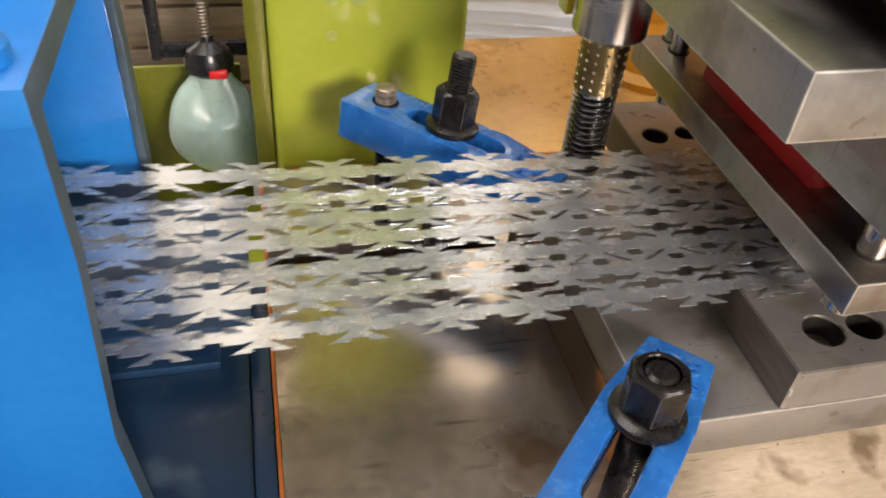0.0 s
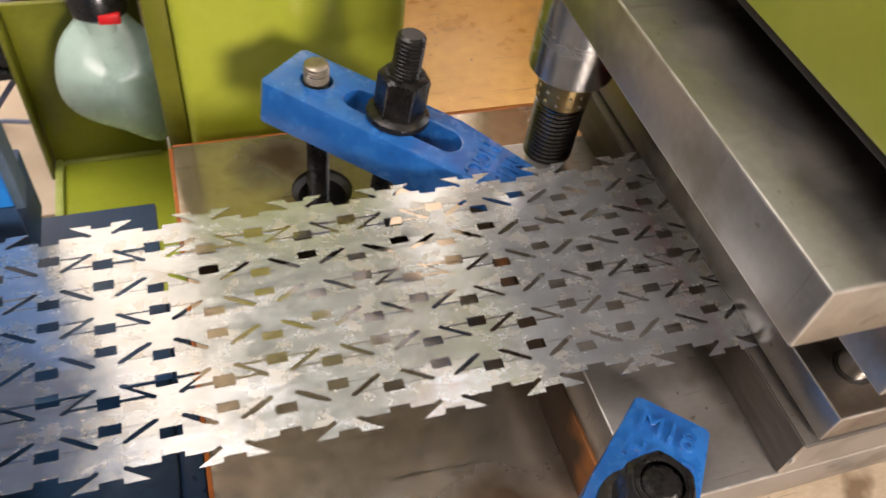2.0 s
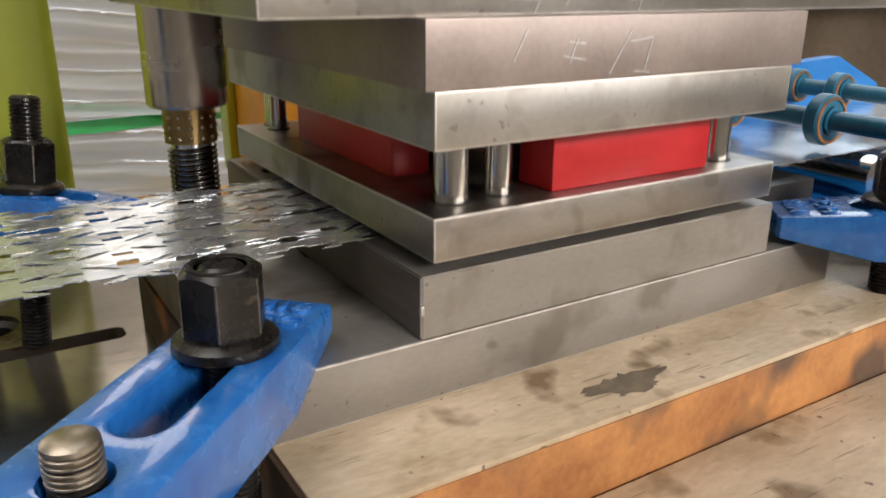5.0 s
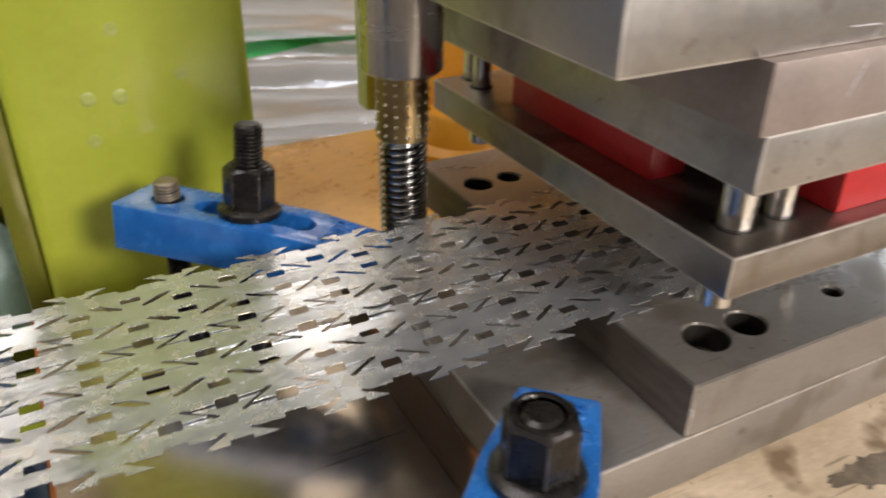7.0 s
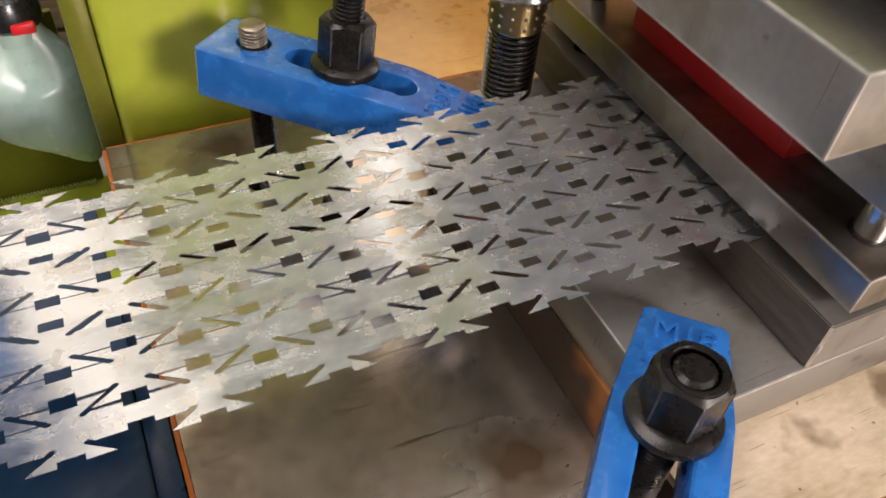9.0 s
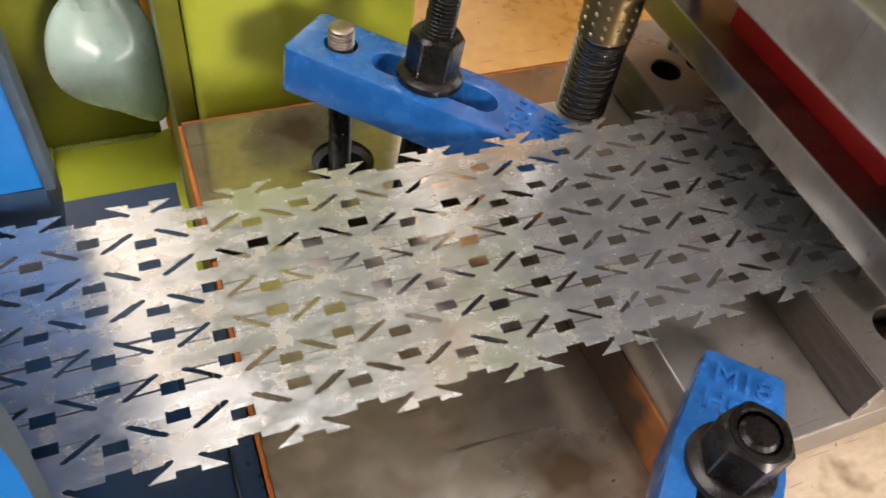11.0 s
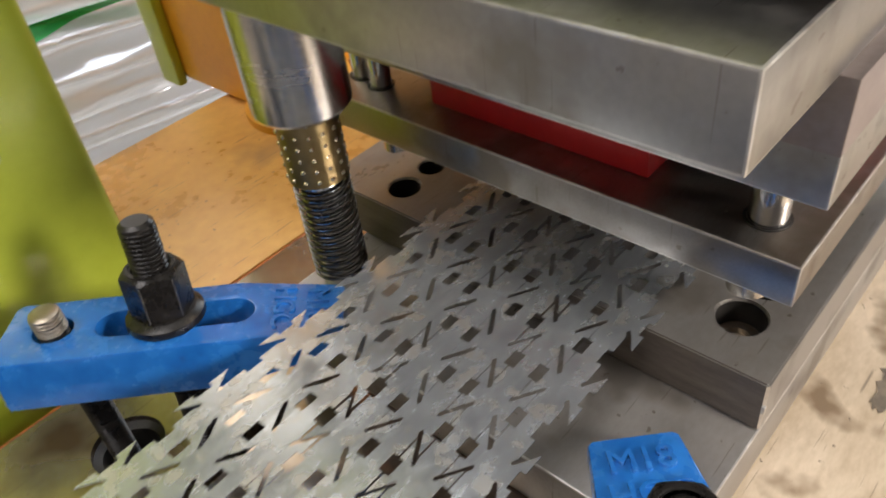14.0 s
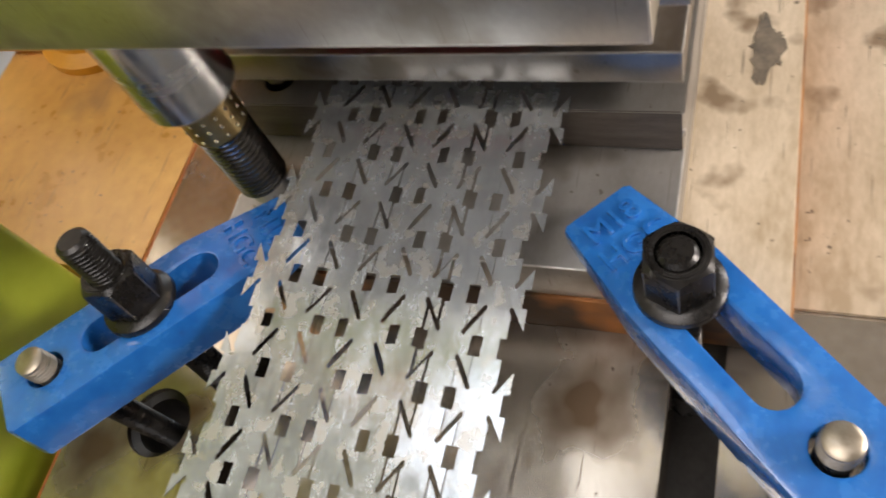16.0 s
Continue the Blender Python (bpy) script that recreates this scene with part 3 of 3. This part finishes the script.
def barbs(base, side, shift, first, count, gap):
    """One cut edge of a ribbon along x: half windows, slit lines and barbs. side: +1 where the metal lies above the cut, -1 below."""
    d, h = 3.25, 2.7
    unit = [(0, h - d), (4.8, h - d), (4.8, gap - d), (15.0, gap - d), (5.1, d - 0.3), (4.5, d + 0.5), (5.0, d + 1.25), (6.6, d + 1.45), (8.6, d + gap),
            (STEP - 4.8, d + gap), (STEP - 4.8, d + h), (STEP + 4.8, d + h), (STEP + 4.8, d + gap),
            (PITCH - 8.6, d + gap), (PITCH - 6.6, d + 1.45), (PITCH - 5.0, d + 1.25), (PITCH - 4.5, d + 0.5), (PITCH - 5.1, d - 0.3), (PITCH - 15.0, gap - d), (PITCH - 4.8, gap - d), (PITCH - 4.8, h - d)]
    return [(first + PITCH * k + x + shift, base + side * y) for k in range(count) for x, y in unit]


def strip():
    ribbons = []
    whole = tagged(thing("perforated_strip"), "galvanised steel strip punched into barbed ribbons, leaving the die", "metal strip")
    first, count = -9 * PITCH, 31
    end = first + PITCH * count
    for n in range(7):
        low, high = EDGE_FRONT + ROW * n, EDGE_FRONT + ROW * (n + 1)
        lower = barbs(low, 1, 0 if n % 2 == 0 else STEP, first, count, SLIT[n])
        upper = barbs(high, -1, STEP if n % 2 else 0, first, count, SLIT[n + 1])
        bm = slab([lower + upper[::-1]], 62.9, 63.4)
        for v in bm.verts:
            x, y = v.co.x, v.co.y
            v.co.z += 0.22 * noise.noise(Vector((x / 21, y / 17, 2))) + 1.5 * noise.noise(Vector((x / 105, 5.7 * n, 4))) + (y - (low + high) / 2) * 0.10 * noise.noise(Vector((x / 80, 3.3 * n, 9)))
            v.co.z = max(62.0, v.co.z)
        ribbons.append(part("ribbon", bm, ZINC, whole, smooth=30))
    return whole, ribbons


STRIP, RIBBONS = strip()
tagged(part("feed_sheet", box(70, 1300, 54, 201, 64.5, 65.0, 0), SHEET), "plain bright zinc sheet entering the die", "metal sheet")


# ---- what stands around ----
def press_column():
    col = tagged(thing("press_column"), "lime green press column behind the table", "press frame")
    front = part("front_plate", box(-255, -90, 378, 560, -900, 300, 10, 4), LIME, col)
    for x, z, r in ((-203, 108, 5.5), (-182, 107, 6.0), (-204, 78, 5.0), (-180, 153, 5.0), (-140, 118, 4.5)):
        part("paint_dab", lathe([(r, -0.2), (r * 0.9, 0.25), (r * 0.4, 0.5)], 20), LIME_PALE, front, "pale rubbed dab of paint", mmpose(x, 378, z, 90, 0, 0))
    part("upper_plate", box(-255, -90, 380, 560, 300.5, 1500, 6, 3), PRESS_GREY, col, "dull grey green upper plate")
    # the rib's shade is put into its paint colour
    part("side_rib", box(-272, -255.5, 384, 560, -900, 1500, 3), LIME_SHADED, col, "shaded olive green rib")
    part("head_plate", box(-255, -8, 384, 560, 470, 1500, 6, 3), PRESS_GREY, col, "dull grey green head of the frame")
    # folded sheet bracket in which the bottle hangs
    bracket = tagged(thing("sheet_bracket"), "lime green folded bracket beside the press column, upright sheets coloured shaded", "bracket")
    # upright sheets and foot take the shaded lime, the ledge the lit one
    part("back_sheet", box(-392, -283, 545, 551, -212, -30, 2), LIME_SHADED, bracket, "olive green upright sheet")
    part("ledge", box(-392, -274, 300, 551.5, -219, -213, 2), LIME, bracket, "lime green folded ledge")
    part("left_flange", box(-397, -392.3, 528, 551, -219, -30, 1.5), LIME_SHADED, bracket, "narrow folded edge")
    part("fold_rim", box(-391.8, -384, 300, 544, -212.8, -206, 2), LIME_PALE, bracket, "pale rubbed rim")
    part("weld_seam", helix(2.2, 0.9, 0, 96, 30, 8, 5), LIME_PALE, bracket, "pale weld seam along the fold", mmpose(-386, 543, -211, 0, 90, 0))
    part("foot", box(-380, -290, 470, 540, -900, -219.2, 3), LIME_SHADED, bracket, "upright foot of the bracket")
    plank = tagged(part("orange_slat", box(-276, -258, 600, 616, -320, 60, 2), YELLOW), "narrow orange slat standing behind the press column", "slat")


def press_bed():
    bed = tagged(thing("press_bed"), "tan oily press bed behind the table", "press bed")
    part("bed_plate", box(-70, 900, 368, 612, -110, -42, 2), TAN_BED, bed)
    part("front_edge", box(-70, 900, 365.4, 367.8, -109, -43.2, 0.6), EDGE_RUST, bed, "orange painted front edge")
    post = tagged(thing("yellow_post"), "orange yellow machine post with a green edge", "post")
    part("post", box(130, 330, 545, 700, -41.8, 1500, 14, 3), YELLOW, post)
    part("green_edge", box(118, 129.6, 668, 700, -41.8, 1500, 4), LIME, post, "lime green painted edge")
    part("foot", lathe([(62, 0), (62, 8), (50, 14), (44, 40), (40, 44)], 36), YELLOW, post, "rounded yellow foot", mmpose(170, 520, -41.8))


def film_curtain():
    """A hanging sheet of silvery film with long level folds, and a green stripe."""
    film = tagged(thing("film_curtain"), "silvery plastic film hanging in long folds with a green stripe", "curtain")

    def sheet(x0, x1, z0, z1, nx, nz, off):
        bm = bmesh.new()
        grid = []
        for i in range(nx + 1):
            row = []
            for j in range(nz + 1):
                x, z = x0 + (x1 - x0) * i / nx, z0 + (z1 - z0) * j / nz
                warp = z + 0.10 * x + 9 * noise.noise(Vector((x / 190, z / 120, 1)))
                fold = 11 * math.sin(warp / 6.2) + 17 * noise.noise(Vector((x / 300, warp / 15, 3))) + 4 * noise.noise(Vector((x / 45, warp / 11, 8)))
                row.append(bm.verts.new((x, off + 850 + fold + 0.10 * z, z)))
            grid.append(row)
        for i in range(nx):
            for j in range(nz):
                bm.faces.new((grid[i][j], grid[i + 1][j], grid[i + 1][j + 1], grid[i][j + 1]))
        return bm
    part("film", sheet(-420, 330, -420, 330, 80, 264, 0), FOIL, film, "crinkled silver film", smooth=70)
    part("stripe", sheet(-420, 330, -6, 6, 80, 8, -3), GREEN_TAPE, film, "green stripe", smooth=70)


def oil_bottle():
    bottle = tagged(thing("oil_bottle", mmpose(-311, 505, -24, -8, 0, 0)), "milky green plastic oil bottle with black cap on the press", "bottle")
    side = [(-13, 12), (-20, 2), (-32, -10), (-41, -28), (-45, -50), (-42, -68), (-28, -84), (0, -98), (17, -110), (28, -114), (36, -105), (39, -80), (38, -40), (33, -14), (22, 0), (14, 12)]
    side = [(1.06 * x, z if z > 0 else 1.06 * z) for x, z in side]
    # round the outline off
    for _ in range(2):
        side = [p for q, w in zip(side, side[1:] + side[:1]) for p in ((0.75 * q[0] + 0.25 * w[0], 0.75 * q[1] + 0.25 * w[1]), (0.25 * q[0] + 0.75 * w[0], 0.25 * q[1] + 0.75 * w[1]))]
    bm = bmesh.new()
    rings = []
    for k in range(21):
        s = -1 + 2 * k / 20
        f = max(0.02, (1 - abs(s) ** 2.6)) ** 0.45
        rings.append([bm.verts.new((-2 + (x + 2) * f, 25 * s * (1.0 - 0.45 * max(0.0, min(1.0, (z + 40) / 50))), -45 + (z + 45) * f)) for x, z in side])
    n = len(side)
    for a, b in zip(rings, rings[1:]):
        for k in range(n):
            bm.faces.new((a[k], a[(k + 1) % n], b[(k + 1) % n], b[k]))
    bm.faces.new(rings[0])
    bm.faces.new(rings[-1][::-1])
    body = part("body", bm, BOTTLE, bottle, smooth=70)
    part("neck", lathe([(15, -6), (15, 12)], 32, False), BOTTLE, body)
    cap = part("cap", lathe([(18, 6), (23, 10), (24, 20), (20, 30), (12, 35), (7, 38), (6, 44)], 32), BLACK_PLASTIC, bottle, "shiny black cap")
    part("tab", box(0, 17, -26, -18, 8, 16, 2), RED_PLASTIC, cap, "red tab")
    part("spring_tube", helix(5.2, 1.3, 38, 230, 56, 10, 5), WORN_STEEL, bottle, "flexible steel spout")
    part("holder", box(-56, 56, 20, 34, 14, 30, 6), BLACK_PLASTIC, bottle, "black holder arm")
    for x in (-56, 44):
        part("holder_bar", box(x, x + 12, 14, 34, 14, 110, 5), BLACK_PLASTIC, bottle, "black holder arm")


def takeoff_gate():
    """The blue gate at the left, through which the strip leaves: two cheeks, a top beam, and the dark tray between them."""
    gate = tagged(thing("takeoff_gate"), "bright blue steel take-off gate that the strip runs through", "machine frame")

    def cheek(name, y0, y1):
        plan = [(-560, -300), (-322, -300), (-345, 40), (-338, 150), (-338, 225), (-560, 225)]
        bm = slab([plan], y0, y1)
        bmesh.ops.transform(bm, matrix=Matrix(((1, 0, 0, 0), (0, 0, 1, 0), (0, 1, 0, 0), (0, 0, 0, 1))), verts=bm.verts[:])
        return part(name, bm, BLUE_MACHINE, gate, smooth=20)

    def bare_ends(ob):
        # cut plate edges stay grey
        ob.data.materials.append(BLUE_EDGE)
        for face in ob.data.polygons:
            if face.normal.x > 0.7:
                face.material_index = 1
    bare_ends(cheek("near_cheek", 31, 45))
    far = part("far_cheek", box(-560, -341, 216, 230, 66, 420, 1.5), BLUE_MACHINE, gate)
    part("edge", box(-341, -336, 214, 232, 66, 420, 1), BLUE_EDGE, gate, "grey worn plate edge")
    beam = part("top_beam", box(-560, -331, 8, 214, 226, 240, 1.5), BLUE_MACHINE, gate)
    bare_ends(beam)
    bolt = part("bolt", lathe([(11, 240.2), (11, 246), (9, 248)], 28), BLUE_MACHINE, gate, at=mmpose(-348, 27, 0))
    part("stud", lathe([(5, 246), (5, 262)], 20), BLUE_MACHINE, bolt)
    # shade on this gate beam is coloured in with the tray's dark blue
    part("rear_beam", box(-560, -341, 216, 260, 20, 65.8, 1.5), BLUE_DARK, gate, "lower beam in blue darkened for shade")
    tray = tagged(thing("scrap_tray"), "dark blue steel scrap tray below the strip", "tray")
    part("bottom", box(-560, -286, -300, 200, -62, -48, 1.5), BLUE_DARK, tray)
    part("lip", box(-285.5, -272.6, -300, 232, -80, -43, 1.5), BLUE_DARK, tray, "dark blue lip")
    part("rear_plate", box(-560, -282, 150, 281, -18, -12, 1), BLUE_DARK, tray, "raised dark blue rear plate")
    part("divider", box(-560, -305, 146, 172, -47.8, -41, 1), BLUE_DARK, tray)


def feeder():
    """The blue roll feeder on the entry side."""
    feed = tagged(thing("roll_feeder"), "blue roll feeder with tie rods on the entry side", "machine frame")
    part("cheek", box(352, 366, -34, -4, -39, 60, 2), BLUE_MACHINE, feed)
    bm = slab([[(400, -39), (690, -39), (690, 66), (685, 83), (609, 114), (470, 107), (400, 100)]], 205, 219)
    bmesh.ops.transform(bm, matrix=Matrix(((1, 0, 0, 0), (0, 0, 1, 0), (0, 1, 0, 0), (0, 0, 0, 1))), verts=bm.verts[:])
    part("cheek", bm, BLUE_MACHINE, feed, smooth=20)
    for x, z, at, thick in ((385, 88.5, 68, 19), (530, 91, 150, 16)):
        rod = part("tie_rod", lathe([(6.8, -80), (7.4, -78), (7.4, 204)], 24), TEAL, feed, "dark teal tie rod", mmpose(x, 0, z, -90, 0, 0))
        for y in (at, at + 86 if at < 100 else at + 44):
            collar = part("collar", lathe([(7.5, -7), (10.5, -7), (10.5, -5), (thick - 1.5, -5), (thick, -3.5), (thick, 5.5), (thick - 1.5, 7), (7.5, 7)], 32), TEAL, rod, "round collar", mmpose(0, 0, y))
            part("worn_face", lathe([(thick - 4, -5.8), (thick - 1.8, -5.8), (thick - 1.4, -5.1), (thick - 4, -5.1)], 32, False), RUST, collar, "rubbed orange face")
    part("roller", lathe([(16, -100), (16, 80)], 28), POLISHED, feed, "bright feed roller", mmpose(420, 120, 46, 90, 0, 0))
    part("bed", box(366.5, 660, -4, 204.5, -20, 28, 2), BLUE_MACHINE, feed)
    # added dark block fills the gap below the sheet in place of shade
    part("gap_shade", box(262, 340, 40, 210, 31.5, 56, 1.5), RECESS_SHADE, feed, "dark block standing in for the shaded gap")


def behind():
    """What shows through the gaps: a pale board, a black motor with its cable, stacked timber, and the far end of the hall."""
    tagged(part("pale_board", box(-900, -330, 560, 1200, -320, -300, 2), PALE_BOARD), "pale board on the floor behind the press", "board")
    motor = tagged(thing("black_motor"), "small black motor with blue cable behind the press", "motor")
    part("housing", lathe([(16, 0), (22, 4), (23, 14), (23, 50), (20, 56)], 28), BLACK_PLASTIC, motor, at=mmpose(-418, 640, -150, 0, 0, 0))
    part("stand", box(-424, -412, 640, 652, -299, -160, 2), BLACK_PLASTIC, motor, "thin black stand")
    part("flange", box(-450, -392, 615, 668, -160, -150.2, 3), BLACK_PLASTIC, motor)
    for k, (bend, z0) in enumerate(((16, -158), (-40, -162))):
        curve = bpy.data.curves.new("cable", "CURVE")
        curve.dimensions, curve.bevel_depth, curve.bevel_resolution = "3D", 0.0028, 2
        line = curve.splines.new("BEZIER")
        line.bezier_points.add(2)
        for p, at in zip(line.bezier_points, ((-418, 622, z0), (-420 + bend, 640, -225), (-480, 720, -297))):
            p.co = Vector(at) * MM
            p.handle_left_type = p.handle_right_type = "AUTO"
        raw = new("cable", curve)
        mesh = bpy.data.meshes.new_from_object(raw)
        bpy.data.objects.remove(raw)
        mesh.materials.append(GREY_CABLE)
        ob = new("cable", mesh)
        ob.parent = motor
        ob["label"] = "thin blue grey cable"
    random.seed(11)
    stack = tagged(thing("timber_stack"), "stack of weathered timber behind the press column", "timber")
    for k in range(9):
        x = -420 + random.uniform(-15, 15)
        part("beam", box(x, x + 190, 720, 800, -300 + 52 * k, -252 + 52 * k, 3), TIMBER, stack)
    frame_wall = tagged(thing("far_partition"), "brown partition with a white framed window at the far end", "partition")
    part("panel", box(1700, 1730, -200, 2600, -900, 520, 2), BROWN_PANEL, frame_wall)
    part("rail", box(1660, 1699, -200, 2600, 150, 200, 3), CREAM_WALL, frame_wall, "cream rail")
    for y in (600, 1000, 1400):
        part("post", box(1640, 1699, y, y + 40, -900, 520, 3), CREAM_WALL, frame_wall, "cream post")
    pipe = tagged(part("black_pipe", lathe([(12, -900), (12, 260)], 18), BLACK_PLASTIC, at=mmpose(1250, 760, 0)), "thin black pipe standing behind the feeder", "pipe")


press_column()
press_bed()
film_curtain()
oil_bottle()
takeoff_gate()
feeder()
behind()


# ---- motion ----
FEED = PITCH
PHASE = 41.5


def fed(t):
    """How far the strip has been fed: one pitch a stroke, while the die is open."""
    n = math.floor((t - 0.45) / PERIOD)
    u = ((t - 0.45) - n * PERIOD - 0.17) / 0.34
    u = max(0.0, min(1.0, u))
    return FEED * (n + u * u * (3 - 2 * u))


# how high each ribbon springs up beside the take-off gate, in millimetres, front to back
SPRING_UP = [
    (0.0, (0, 6, 7, 12, 12, 13, 20)), (0.1, (0, 4, 5, 8, 8, 9, 19)), (0.3, (0, 1, 2, 3, 3, 4, 14)), (0.7, (0, 1, 1, 1, 1, 2, 9)), (1.0, (0, 0, 0, 1, 1, 1, 2)),
    (1.5, (0, 0, 0, 0, 0, 0, 0)), (6.2, (0, 0, 0, 0, 0, 0, 0)), (6.5, (0, 0, 1, 4, 4, 7, 7)), (6.7, (0, 1, 1, 4, 4, 7, 7)), (7.0, (0, 0, 0, 1, 1, 2, 2)),
    (7.5, (0, 3, 3, 6, 9, 9, 12)), (7.8, (0, 1, 1, 2, 2, 2, 3)), (8.2, (0, 0, 0, 0, 0, 0, 0)), (8.5, (0, 0, 1, 1, 1, 2, 2)),
    (8.9, (0, 0, 0, 0, 0, 0, 0)), (12.2, (0, 0, 0, 0, 0, 0, 0)), (12.5, (0, 0, 1, 1, 3, 3, 3)), (13.0, (0, 0, 2, 2, 5, 5, 5)), (13.4, (0, 0, 1, 1, 1, 1, 1)),
    (14.0, (0, 0, 2, 2, 2, 2, 2)), (15.0, (0, 0, 3, 3, 3, 3, 3)), (15.5, (0, 0, 4, 4, 4, 4, 4)), (16.1, (0, 0, 2, 2, 2, 3, 3))]


def sprung(n, t):
    for (t0, a), (t1, b) in zip(SPRING_UP, SPRING_UP[1:]):
        if t <= t1:
            u = max(0.0, (t - t0) / (t1 - t0))
            u = u * u * (3 - 2 * u)
            return a[n] + (b[n] - a[n]) * u
    return 0.0


def ribbon_pose(n, t):
    """A ribbon turned about the far edge of the die, in the strip's space."""
    slid = PHASE - fed(t) - PITCH
    up = sprung(n, t) + 0.5 * math.sin(2 * math.pi * (t / PERIOD) + 1.7 * n)
    hinge = Vector((240 - slid, EDGE_FRONT + ROW * (n + 0.5), 63)) * MM
    lean = math.degrees(math.atan2(max(0.0, up), 560))
    return Matrix.Translation(hinge) @ pose(0, 0, 0, 0.12 * up * (-1) ** n, lean, 0) @ Matrix.Translation(-hinge)


def motions():
    times = [k / 15 for k in range(241)]
    for n, ribbon in enumerate(RIBBONS):
        walk(ribbon, [(t, ribbon_pose(n, t)) for t in times])
    walk(UPPER_DIE, [(t, mmpose(0, 0, lift(t))) for t in times])
    walk(STRIP, [(t, mmpose(PHASE - fed(t) - 1 * PITCH, 0, 0)) for t in times])
    walk(CAGE, [(t, mmpose(0, 0, 54 + lift(t) / 2)) for t in times])
    for k, coil in enumerate(COILS):
        walk(coil, [(t, mmpose(0, 0, 8 + (46 + lift(t) / 2 - 4) * k / RINGS)) for t in times])


motions()
